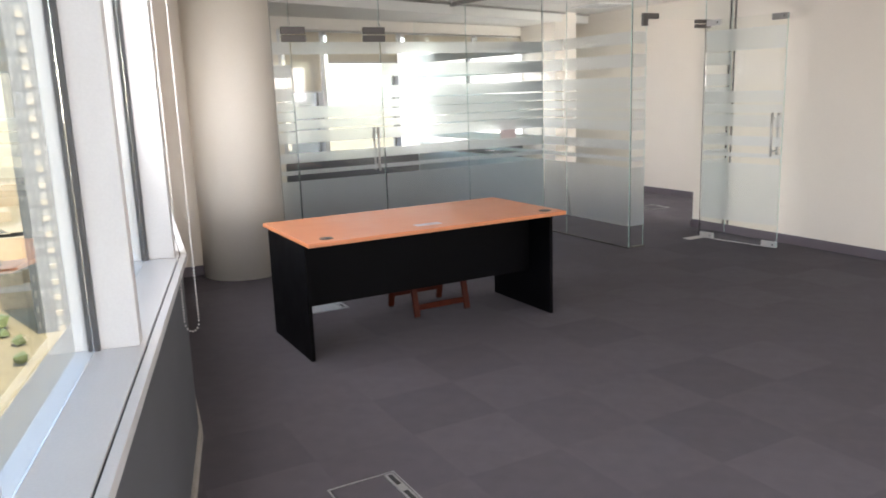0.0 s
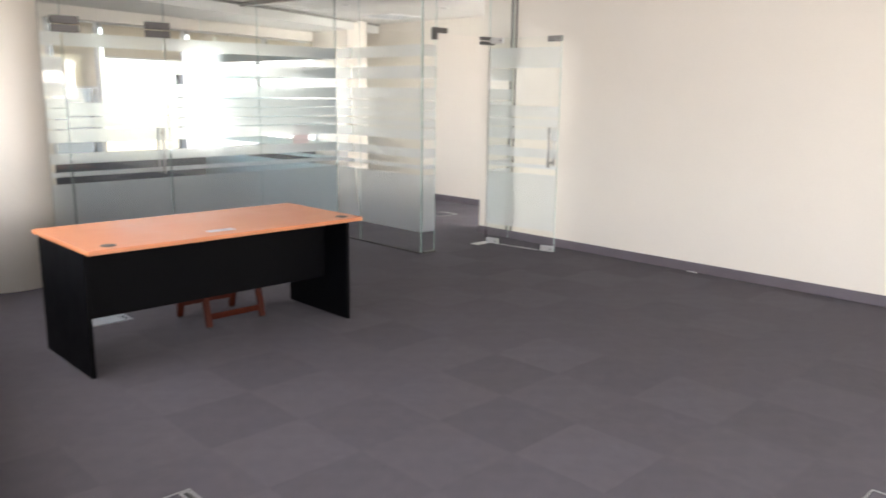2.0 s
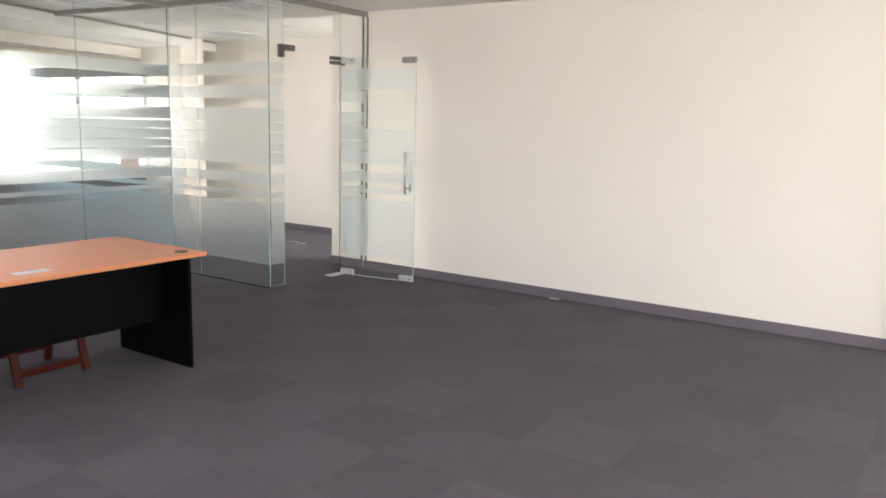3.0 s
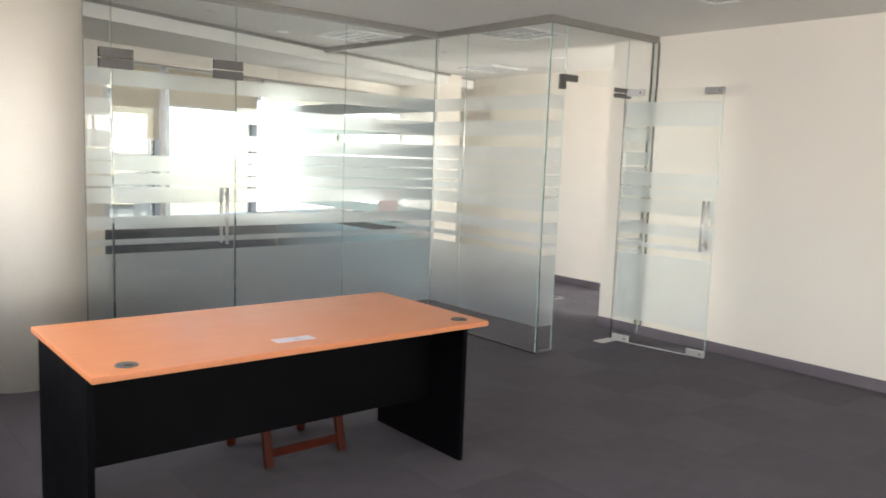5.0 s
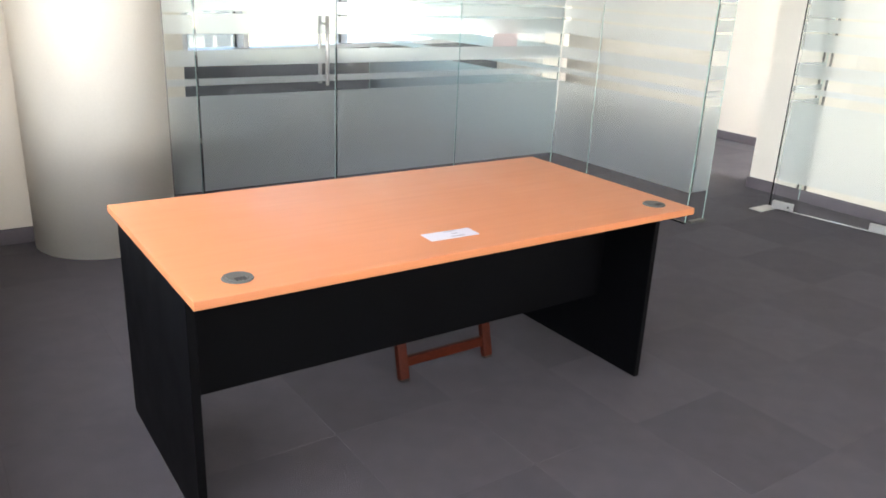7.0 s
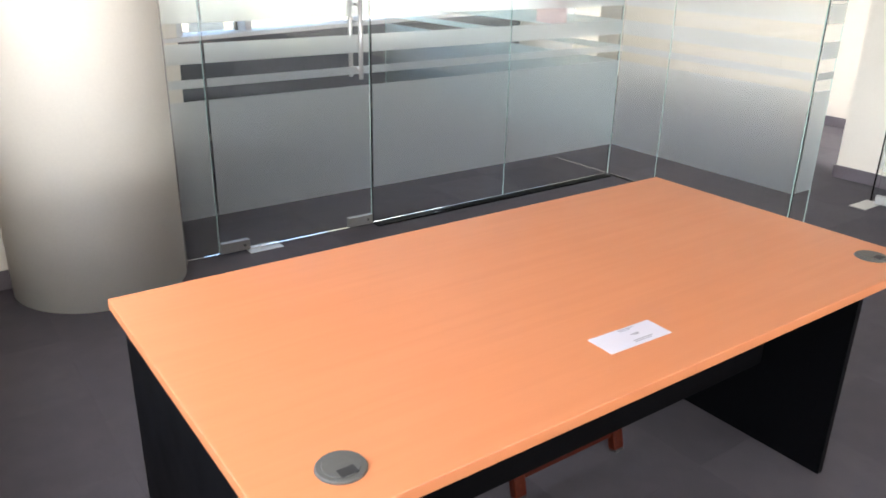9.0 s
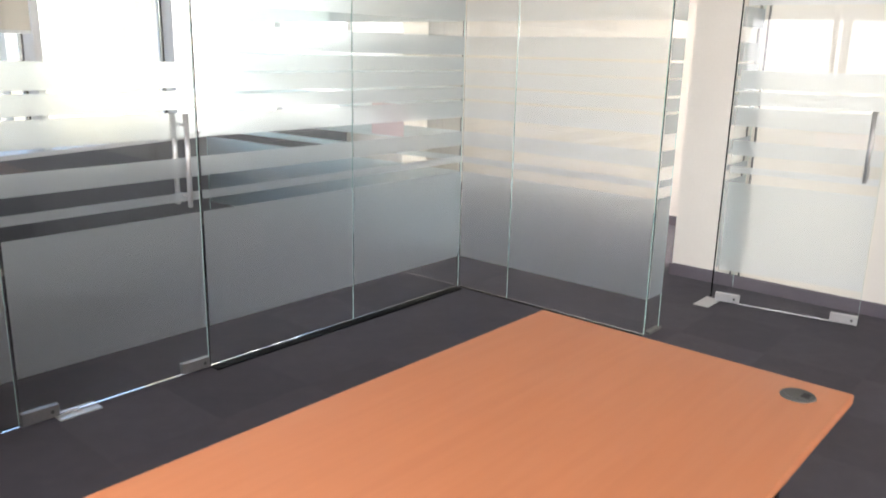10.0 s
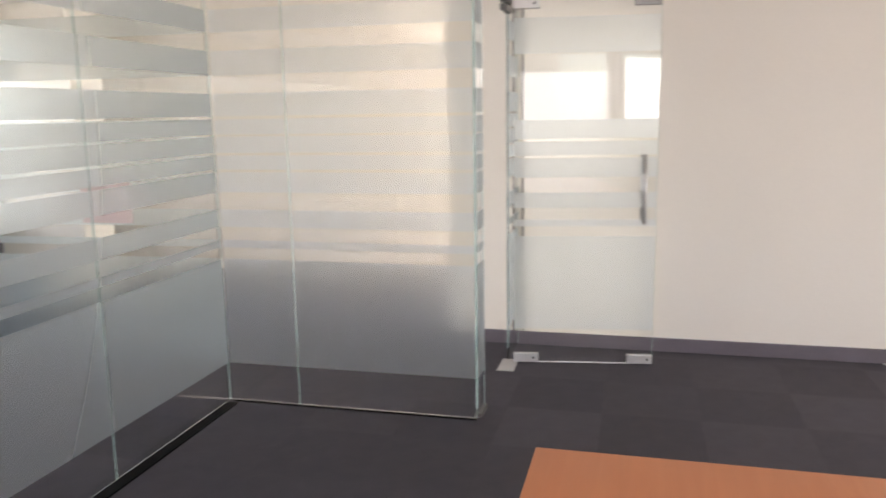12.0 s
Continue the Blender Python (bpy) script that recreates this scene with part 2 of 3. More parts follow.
# ---- round column ----
bm = bmesh.new()
bmesh.ops.create_cone(bm, cap_ends=True, segments=64, radius1=0.374, radius2=0.374, depth=H, matrix=Matrix.Translation((0, 0, H / 2)))
column = part("column", bm, COLUMN, smooth=True)
column.location = (1.322, 6.36, 0)
tagged(column, "thick round cream painted column standing on the carpet", "column", kind="structure")

# ---- outer window wall beside the walk ----
SILL, HEAD = 0.90, 2.36


def window_wall(name, at, length, mullions, sill=SILL, glass=PANE):
    """A run of windows in the local frame of at: u along x, inside towards -y."""
    wall = thing(name, at, "window wall with grey panel below and white frames", "window wall", kind="structure")
    slab("apron", 0, length, 0.0, 0.18, 0, sill - 0.03, APRON, wall, "dark grey panel below the windows")
    slab("skirting", 0, length, -0.016, 0.0, 0, 0.055, PALE, wall, "pale worn skirting strip", bevel=0.003)
    slab("bulkhead", 0, length, 0.0, 0.30, HEAD, H, WALL, wall, "cream painted beam over the windows")
    slab("window_sill", 0, length, 0.006, 0.20, sill - 0.03, sill, FRAME, wall, "white aluminium sill", bevel=0.003)
    slab("sill_groove", 0, length, 0.0, 0.006, sill - 0.03, sill - 0.006, GASKET, wall, "dark rubber groove")
    slab("sill_edge", 0, length, -0.026, 0.0, sill - 0.034, sill - 0.001, FRAME, wall, "white aluminium edge strip", bevel=0.002)
    slab("head_frame", 0, length, 0.10, 0.20, HEAD - 0.05, HEAD, FRAME, wall)
    slab("outer_wall", 0, length, 0.181, 0.30, -0.2, sill - 0.031, STONE, wall)
    for k, u in enumerate(mullions):
        mu = slab("mullion", u - 0.03, u + 0.03, 0.02, 0.20, sill, HEAD - 0.05, FRAME, wall, "white window post", bevel=0.003)
        for s in (-1, 1):
            slab("gasket", u + s * 0.037 - 0.006, u + s * 0.037 + 0.006, 0.125, 0.165, sill, HEAD - 0.05, SEAL, mu)
    for a, b in zip(mullions, mullions[1:]):
        p = slab("pane", a + 0.045, b - 0.045, 0.14, 0.148, sill + 0.002, HEAD - 0.052, glass, wall)
        p.visible_shadow = False
    return wall


def roller_blind(at, u0, u1, low, chain=None, chain_u=0.03):
    b = thing("roller_blind", at, "beige fabric roller blind hanging in the window", "roller blind", "office roller blinds")
    part("tube", cyl(bmesh.new(), (u0, 0.045, HEAD - 0.04), (u1, 0.045, HEAD - 0.04), 0.03), WHITE, b, smooth=True)
    slab("fabric", u0 + 0.02, u1 - 0.02, 0.010, 0.0125, low, HEAD - 0.03, BLIND, b)
    slab("bottom_bar", u0 + 0.02, u1 - 0.02, 0.004, 0.018, low - 0.022, low, WHITE, b, bevel=0.003)
    if chain:
        cm = bmesh.new()
        for s in (-0.028, 0.028):
            z = chain + 0.03
            while z < HEAD - 0.05:
                bmesh.ops.create_icosphere(cm, subdivisions=1, radius=0.0040, matrix=Matrix.Translation((u0 + chain_u, -0.05 + s, z)))
                z += 0.0125
        for k in range(9):
            a = math.pi * k / 8
            bmesh.ops.create_icosphere(cm, subdivisions=1, radius=0.0040, matrix=Matrix.Translation((u0 + chain_u, -0.05 + 0.028 * math.cos(a), chain + 0.03 - 0.045 * math.sin(a))))
        part("chain", cm, CHAIN, b, "white bead chain loop")
    return b


# the outer wall bends once beside the desk
W_A = Vector((-1.92, -5.0, 0))
W_B = Vector((0.16, 2.95, 0))
W_C = Vector((0.64, 6.49, 0))


def run(a, b):
    d = b - a
    return Matrix.Translation(a) @ Matrix.Rotation(math.atan2(d.y, d.x), 4, "Z"), d.length


WEST, LW = run(W_A, W_B)
WEST2, LW2 = run(W_B, W_C)
window_wall("window_wall_west", WEST, LW, [0.05, 1.57, 2.90, 4.23, 5.56, 6.89, 8.16], SILL, TINTED)
window_wall("window_wall_bend", WEST2, 2.75, [0.06, 1.42, 2.70])
setting(slab("wall_bend", 2.75, LW2, 0.0, 0.30, 0, H, WALL, m=WEST2), "cream painted pier between the last window and the corner", "wall")
setting(slab("baseboard", 2.75, LW2, -0.014, 0.0, 0, 0.088, SKIRT, bevel=0.003, m=WEST2), "dark grey vinyl skirting along the wall", "baseboard")
roller_blind(WEST, 6.94, 8.11, 2.24, 0.66, 0.88)
roller_blind(WEST2, 0.11, 1.37, 2.24)
roller_blind(WEST2, 1.47, 2.65, 2.24, 0.80, 1.14)
# unseen window run, added to bring more light in from the south
SOUTH, LS = run(Vector((6.0, -4.2, 0)), Vector((-1.5, -4.2, 0)))
SOUTH = Matrix.Translation((-1.5, -4.2, 0)) @ Matrix.Rotation(math.pi, 4, "Z") @ Matrix.Translation((-LS, 0, 0))
window_wall("added_windows_south", SOUTH, LS, [0.05, 1.3, 2.55, 3.8, 5.05, 6.3, 7.45])


# unseen window, added only to brighten the corridor and the far room
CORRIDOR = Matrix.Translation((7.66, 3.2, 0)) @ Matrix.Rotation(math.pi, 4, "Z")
window_wall("added_window_corridor", CORRIDOR, 1.36, [0.06, 1.30])


def sky_light(at, u0, u1, watts, z0=1.44, z1=2.24, deep=0.16):
    """Daylight standing in an opening."""
    lamp = new("window_daylight", bpy.data.lights.new("window_daylight", "AREA"))
    lamp.data.shape, lamp.data.size, lamp.data.size_y = "RECTANGLE", u1 - u0, z1 - z0
    lamp.data.energy, lamp.data.color = watts, (1.0, 0.95, 0.935)
    lamp.matrix_basis = at @ Matrix.Translation(((u0 + u1) / 2, deep, (z0 + z1) / 2)) @ Matrix.Rotation(radians(-90), 4, "X")


for u0, u1 in ((0.1, 1.46), (1.62, 2.85), (2.95, 4.18), (4.28, 5.51)):
    sky_light(WEST, u0, u1, 9)
sky_light(WEST, 6.94, 8.11, 5)
for u0, u1 in ((0.11, 1.37), (1.47, 2.65)):
    sky_light(WEST2, u0, u1, 3.9, 0.96, 2.06, 0.10)
# fill from the added south windows
for u0, u1 in ((0.1, 1.25), (1.35, 2.5), (2.6, 3.75), (3.85, 5.0), (5.1, 6.25), (6.35, 7.4)):
    sky_light(SOUTH, u0, u1, 6.5)
roller_blind(WEST, 5.61, 6.84, 2.24)
roller_blind(WEST, 4.28, 5.51, 2.24)

# fill lamp in the added corridor window
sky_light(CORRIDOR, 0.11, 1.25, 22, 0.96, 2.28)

# ---- far window wall behind the glass, turned with the facade ----
F_P, F_D = Vector((4.45, 9.15, 0)), Vector((0.967, 0.255, 0)).normalized()
FAR0 = F_P - 4.1 * F_D
FAR, LF = run(FAR0, FAR0 + 7.43 * F_D)
window_wall("window_wall_far", FAR, LF, [2.11, 2.74, 4.02, 5.49, 6.80, 7.38], 0.81)
setting(slab("wall_far", 0, 2.07, -0.012, 0.012, 0, H, WALL, m=FAR), "cream wall beside the far windows", "wall")
for u0, u1, low in ((2.16, 2.71, 1.62), (2.79, 3.97, 1.97), (4.09, 5.45, 2.20), (5.54, 6.76, 2.20)):
    roller_blind(FAR, u0, u1, low)
for u0, u1, low in ((4.10, 5.44, 2.16), (5.55, 6.75, 2.16)):
    sky_light(FAR, u0, u1, 1.9, 0.86, low)
# lower soffit along the far windows, the shade of its gap drawn as a grey strip
S_A, S_B = Vector((2.22, 7.30)), Vector((7.98, 9.24))
S_D = (S_B - S_A).normalized()
edge = [S_A - 1.75 * S_D, S_A + 5.72 * S_D]
back = [(FAR @ Vector((LF, 0.1, 0))).xy, (FAR @ Vector((0, 0.1, 0))).xy]
bm = bmesh.new()
low, high = ([bm.verts.new((p[0], p[1], z)) for p in edge + back] for z in (2.5, H - 0.001))
bm.faces.new(low)
bm.faces.new(high[::-1])
for k in range(4):
    bm.faces.new((low[(k + 1) % 4], low[k], high[k], high[(k + 1) % 4]))
bmesh.ops.recalc_face_normals(bm, faces=bm.faces[:])
setting(part("soffit", bm, CEILING), "lowered off-white plasterboard soffit along the windows", "ceiling")
gap, gl = run(edge[0].to_3d(), edge[1].to_3d())
setting(slab("gap_shade", 0, gl, -0.018, -0.001, H - 0.03, H - 0.001, CHANNEL, m=gap), "thin grey strip drawn for the shade along the soffit edge", "trim")

# ---- glass partition with frosted film ----
BANDS = ((0.22, 0.79), (0.85, 0.89), (0.96, 1.05), (1.14, 1.243), (1.257, 1.328), (1.342, 1.425), (1.435, 1.512), (1.526, 1.64), (1.73, 1.85), (1.94, 2.05))
DOOR_BANDS = ((0.22, 0.79), (0.85, 0.89), (0.96, 1.05), (1.14, 1.253), (1.267, 1.350), (1.364, 1.474), (1.94, 2.05))
LEAF_BANDS = DOOR_BANDS[:-1] + ((1.85, 2.05),)


def glass_panel(parent, length, z0, z1, bands, name="pane"):
    """A sheet of glass along local x from 0 to length, with vinyl bands on its office side."""
    g = slab(name, 0, length, -0.005, 0.005, z0, z1, GLASS, parent)
    g.visible_shadow = False
    e = slab("polished_edge", length - 0.0004, length + 0.0006, -0.0055, 0.0055, z0, z1, EDGE, g, "green polished glass edge")
    e.visible_shadow = False
    for a, b in bands:
        bm = box(bmesh.new(), 0.004, length - 0.004, -0.0074, -0.0062, a, b)
        bm.faces.new([bm.verts.new((x, -0.0078, z)) for x, z in ((0.004, a), (length - 0.004, a), (length - 0.004, b), (0.004, b))])
        f = part("film_band", bm, FILM, g)
        f.data.materials.append(MILKY)
        f.data.polygons[-1].material_index = 1
        f.visible_shadow = False
    return g


def along(x, y, angle):
    return Matrix.Translation((x, y, 0)) @ Matrix.Rotation(radians(angle), 4, "Z")


def screen(x, y, angle, length, label="clear glass partition panel with frosted film bands", z0=0.012, z1=H - 0.05, bands=BANDS):
    t = thing("glass_partition", along(x, y, angle), label, "glass partition", "office glass partition")
    glass_panel(t, length, z0, z1, bands)
    return t


def patch_fitting(parent, x0, x1, z0, z1, mat):
    p = slab("patch_fitting", x0, x1, -0.016, 0.018, z0, z1, mat, parent, "steel patch fitting clamping the glass", bevel=0.003)
    part("screw", cyl(bmesh.new(), (x1 - 0.03, -0.018, (z0 + z1) / 2), (x1 - 0.03, -0.0155, (z0 + z1) / 2), 0.008, n=12), GREY, p)
    return p


def pull_handle(parent, x, z0, z1):
    h = thing("handle", Matrix.Identity(4), "", "")
    h.parent = parent
    for s in (-1, 1):
        y = s * 0.055
        part("bar", cyl(bmesh.new(), (x, y, z0), (x, y, z1), 0.012), STEEL, h, "brushed steel pull bar", smooth=True)
    for z in (z0 + 0.05, z1 - 0.05):
        part("standoff", cyl(bmesh.new(), (x, -0.055, z), (x, 0.055, z), 0.008), STEEL, h, smooth=True)


def channel(x, y, angle, length, z0, z1, wide=0.04):
    t = slab("glass_channel", 0, length, -wide / 2, wide / 2, z0, z1, CHANNEL if z0 > 1 else BLACK, bevel=0.002)
    t.matrix_world = along(x, y, angle)
    return setting(t, "grey glazing channel, at the floor a black strip with its shade", "trim")


GY, GX = 6.33, 4.70
screen(1.705, GY, 0, 0.17)
screen(2.775, GY, 0, 0.957)
screen(3.735, GY, 0, 0.955)
screen(GX, GY - 0.01, -90, 0.398)
screen(GX, 5.918, -90, 0.956)
screen(4.693, 6.345, 92.6, 2.74)
channel(4.69, 6.36, 92.6, 2.74, H - 0.05, H - 0.002, 0.06)
screen(4.71, 4.963, 0, 0.17, "narrow glass fin with frosted film bands")
screen(5.66, 4.963, 0, 0.375, "narrow fixed glass strip with frosted film bands")
screen(1.885, GY, 0, 0.88, "clear glass panel over the door", 2.119, H - 0.05, ())
screen(4.884, 4.963, 0, 0.772, "clear glass panel over the door", 2.165, H - 0.05, ())
channel(1.69, GY, 0, 3.03, H - 0.05, H, 0.06)
channel(GX, GY, -90, 1.40, H - 0.05, H, 0.06)
channel(4.70, 4.963, 0, 1.35, H - 0.05, H, 0.06)
# black and wider than a channel, to include the shadow below the front glass
channel(2.775, GY - 0.026, 0, 1.89, 0.0, 0.008, 0.072)
channel(GX, GY - 0.02, -90, 1.35, 0.0, 0.010, 0.016)
slab_jamb = setting(slab("jamb_channel", 1.682, 1.704, GY - 0.022, GY + 0.022, 0, H - 0.05, CHANNEL, bevel=0.002), "dark grey upright channel between column and glass", "trim")
for y in (4.925, 4.990):
    setting(slab("jamb_channel", 6.032, 6.05, y, y + 0.008, 0.088, H - 0.05, PATCH), "thin dark upright channel at the wall", "trim")


def glass_door(at, width, top, handle_x, hz, bands, label, mat=STEEL):
    d = thing("glass_door", at, label, "door", "frameless glass doors")
    glass_panel(d, width, 0.012, top, bands, "leaf")
    patch_fitting(d, 0.0, 0.15, 0.010, 0.065, mat)
    patch_fitting(d, width - 0.15, width, 0.010, 0.065, mat)
    patch_fitting(d, 0.0, 0.15, top - 0.055, top, mat)
    pull_handle(d, handle_x, *hz)
    # white strip in place of the daylight that shows under the leaf
    slab("daylight_line", 0.15, width - 0.15, -0.006, 0.006, 0.008, 0.0118, FRAME, d, "white strip standing in for the line of daylight under the door")
    return d


glass_door(along(1.885, GY, 0), 0.88, 2.113, 0.80, (0.83, 1.25), DOOR_BANDS, "closed frameless glass door with frosted bands and steel pull handle", GREYSTEEL)
leaf = glass_door(along(5.64, 4.925, -82.2), 0.83, 2.155, 0.755, (0.87, 1.27), LEAF_BANDS, "open frameless glass door folded back towards the wall")
patch_fitting(leaf, 0.68, 0.83, 2.10, 2.155, GREYSTEEL)
tagged(slab("glass_shoe", 4.74, 4.89, 4.943, 4.983, 0.0, 0.018, PATCH, bevel=0.002), "dark metal shoe under the end of the glass", "glass fitting", "glass fittings")
tagged(slab("plastic_strip", 6.012, 6.03, 2.66, 2.76, 0.0, 0.004, WHITE, bevel=0.002), "small white plastic strip lying at the skirting", "plastic strip")
for x, y, w, low, split, top in ((1.80, GY, 0.225, 2.05, 2.116, 2.185), (2.60, GY, 0.225, 2.05, 2.116, 2.185), (5.52, 4.963, 0.2, 2.085, 2.125, 2.165)):
    t = thing("transom_fitting", (x, y, 0), "dark satin steel fitting on the glass over the door", "door fitting", "glass fittings")
    for name, z0, z1 in (("lower_plate", low, split - 0.005), ("upper_plate", split + 0.005, top)):
        slab(name, 0, w, -0.018, 0.018, z0, z1, PATCH, t, bevel=0.003)
bm = bmesh.new()
box(bm, 4.83, 5.02, 4.945, 4.981, 2.165, 2.215)
box(bm, 4.83, 4.885, 4.945, 4.981, 2.10, 2.165)
tagged(part("lock_fitting", bm, PATCH), "angled steel lock fitting on the glass corner", "door fitting", "glass fittings")
tagged(slab("floor_spring", 2.02, 2.20, GY - 0.055, GY + 0.04, 0.0, 0.005, STEEL, bevel=0.001), "steel floor spring cover plate at the door", "floor plate", "floor springs")
tagged(slab("floor_spring", 5.47, 5.69, 4.90, 5.0, 0.0, 0.005, STEEL, bevel=0.001), "steel floor spring cover plate at the door", "floor plate", "floor springs")

# ---- desk ----
desk = thing("desk", Matrix.Translation((1.880, 3.970, 0)) @ Matrix.Rotation(radians(-0.3), 4, "Z"), "office desk with orange beech top and black panel legs", "desk")
DW, DD = 0.918, 0.458
slab("tabletop", -DW, DW, -DD, DD, 0.725, 0.75, BEECH, desk, "orange beech laminate top", bevel=0.002)
for s in (-1, 1):
    slab("side_panel", s * 0.889 - 0.0125, s * 0.889 + 0.0125, -0.325, 0.405, 0.0, 0.725, BLACK, desk, "black melamine side panel", bevel=0.0015)
slab("modesty_panel", -0.876, 0.876, -0.075, -0.057, 0.272, 0.725, BLACK, desk, "black melamine front panel", bevel=0.001)
for x in (-0.772, 0.812):
    bm = bmesh.new()
    bmesh.ops.create_cone(bm, cap_ends=True, segments=28, radius1=0.042, radius2=0.039, depth=0.004, matrix=Matrix.Translation((x, -0.357, 0.752)))
    gr = part("cable_grommet", bm, GREY, desk, "dark grey plastic cable grommet", smooth=True)
    bm = bmesh.new()
    bmesh.ops.create_cone(bm, cap_ends=True, segments=24, radius1=0.031, radius2=0.030, depth=0.002, matrix=Matrix.Translation((x, -0.357, 0.7547)))
    part("cap", bm, GREY, gr, smooth=True)
    slab("slot", x - 0.014, x + 0.016, -0.386, -0.366, 0.7545, 0.7562, GASKET, gr, "dark cable slot", bevel=0.0005)

sticker = thing("paper_label", Matrix.Translation((1.808, 3.660, 0.7502)) @ Matrix.Rotation(radians(-2), 4, "Z"), "white printed paper label lying on the desk", "paper")
slab("sheet", -0.088, 0.088, -0.034, 0.034, 0, 0.0012, PAPER, sticker)
for x, y, w, h in ((0.015, 0.0285, 0.048, 0.0025), (0.008, 0.0235, 0.030, 0.0025), (0.017, 0.004, 0.024, 0.003), (0.018, 0.0, 0.018, 0.002), (0.018, -0.018, 0.056, 0.003), (0.014, -0.0235, 0.048, 0.0025)):
    slab("print_line", x - w / 2, x + w / 2, y - h / 2, y + h / 2, 0.0012, 0.0015, INK, sticker, "grey unreadable print")

# ---- wooden stool under the desk ----
stool = thing("stool", (2.122, 4.272, 0), "low folding stool of dark red stained wood under the desk", "stool")
for x in (-0.205, 0.205):
    for y in (-0.2, 0.2):
        lean = Matrix.Translation((x - (0.02 if y > 0 else 0), y, 0)) @ Matrix.Rotation(radians(-14 if y < 0 else 12), 4, "X")
        leg = slab("leg", -0.022, 0.022, -0.015, 0.015, 0.012, 0.425, MAHOGANY, stool, bevel=0.006, m=lean)
        slab("foot_cap", -0.018, 0.018, -0.016, 0.016, 0.004, 0.014, GASKET, leg, "black rubber foot", bevel=0.003, m=lean)
slab("stretcher", -0.186, 0.186, -0.190, -0.168, 0.056, 0.098, MAHOGANY, stool, bevel=0.004)
slab("stretcher", -0.206, 0.166, 0.168, 0.19, 0.085, 0.12, MAHOGANY, stool, bevel=0.004)
for k in range(5):
    slab("seat_slat", -0.2 + k * 0.082, -0.128 + k * 0.082, -0.17, 0.17, 0.425, 0.443, MAHOGANY, stool, bevel=0.003)


# ---- floor boxes, ceiling lights ----
def floor_box(x, y, angle=0, lid=CARPET, label="grey metal electrical floor box set in the carpet"):
    f = thing("floor_box", along(x, y, angle), label, "floor box", "floor boxes")
    bm = bmesh.new()
    for a in ((-0.15, 0.15, -0.15, -0.144), (-0.15, 0.15, 0.144, 0.15), (-0.15, -0.144, -0.144, 0.144), (0.144, 0.15, -0.144, 0.144)):
        box(bm, *a, 0.0, 0.005)
    part("rim", bm, TRIM, f, "worn grey metal rim")
    slab("gap", -0.1435, 0.1435, -0.1435, 0.1435, 0.0, 0.0015, GASKET, f, "dark gap round the lid")
    slab("lid", -0.136, 0.094, -0.136, 0.136, 0.0015, 0.0045, lid, f)
    bar = slab("hinge_bar", 0.098, 0.138, -0.136, 0.136, 0.0015, 0.0065, TRIM, f, "grey metal bar with cable outlets", bevel=0.0012)
    for v in (-0.075, 0.075):
        slab("outlet", 0.108, 0.128, v - 0.045, v + 0.045, 0.0065, 0.0075, GASKET, bar, "dark cable outlet")
    return f


floor_box(0.645, 1.99)
floor_box(1.48, 4.79, 0, TRIM, "floor box with pale grey metal lid under the desk")
floor_box(2.69, 0.06, 180)
floor_box(6.7, 6.7)


def troffer(x, y, angle=0):
    t = thing("ceiling_light", along(x, y, angle), "square recessed louvred ceiling light, switched off", "ceiling light", "ceiling lights")
    bm = bmesh.new()
    for a in ((-0.3, 0.3, -0.3, -0.275), (-0.3, 0.3, 0.275, 0.3), (-0.3, -0.275, -0.275, 0.275), (0.275, 0.3, -0.275, 0.275)):
        box(bm, *a, H - 0.014, H - 0.001)
    part("frame", bm, WHITE, t)
    slab("reflector", -0.275, 0.275, -0.275, 0.275, H - 0.004, H - 0.001, LOUVRE, t)
    for k in range(4):
        u = -0.165 + 0.11 * k
        slab("louvre", u - 0.003, u + 0.003, -0.275, 0.275, H - 0.014, H - 0.004, LOUVRE, t)
    for k in range(6):
        u = -0.23 + 0.092 * k
        slab("louvre", -0.275, 0.275, u - 0.0015, u + 0.0015, H - 0.012, H - 0.005, LOUVRE, t)
    return t


for x, y in ((4.77, 3.52), (2.4, 3.52), (5.16, 5.78), (4.35, 7.08), (6.9, 7.95), (3.2, 1.0)):
    troffer(x, y)



def downlight(x, y):
    d = thing("downlight", (x, y, H), "small round white recessed downlight, switched off", "ceiling light", "downlights")
    bm = bmesh.new()
    bmesh.ops.create_cone(bm, cap_ends=True, segments=24, radius1=0.050, radius2=0.058, depth=0.008, matrix=Matrix.Translation((0, 0, -0.005)))
    part("trim_ring", bm, WHITE, d, smooth=True)
    bm = bmesh.new()
    bmesh.ops.create_cone(bm, cap_ends=True, segments=20, radius1=0.036, radius2=0.036, depth=0.003, matrix=Matrix.Translation((0, 0, -0.0105)))
    part("reflector", bm, LOUVRE, d, smooth=True)


for x, y in ((3.78, 4.84), (1.6, 4.84), (3.75, 7.45), (5.6, 7.3), (2.85, 6.95), (6.6, 6.6)):
    downlight(x, y)

# ---- flat pink sheet at the cross partition, standing in for a box on a table ----
PINK = material("pink_sheet", (0.84, 0.68, 0.66), 0.7, vary=0.05)
ORANGE = material("orange_sheet", (0.80, 0.30, 0.06), 0.7, vary=0.05)
notice = thing("pink_stand_in", along(4.665, 6.78, 92.6), "flat pink sheet with orange strip, standing in for a box on a table", "notice")
slab("sheet", 0.05, 0.35, -0.0105, -0.0095, 0.97, 1.19, PINK, notice)
slab("strip", 0.16, 0.33, -0.0115, -0.0106, 1.135, 1.172, ORANGE, notice, "orange strip")

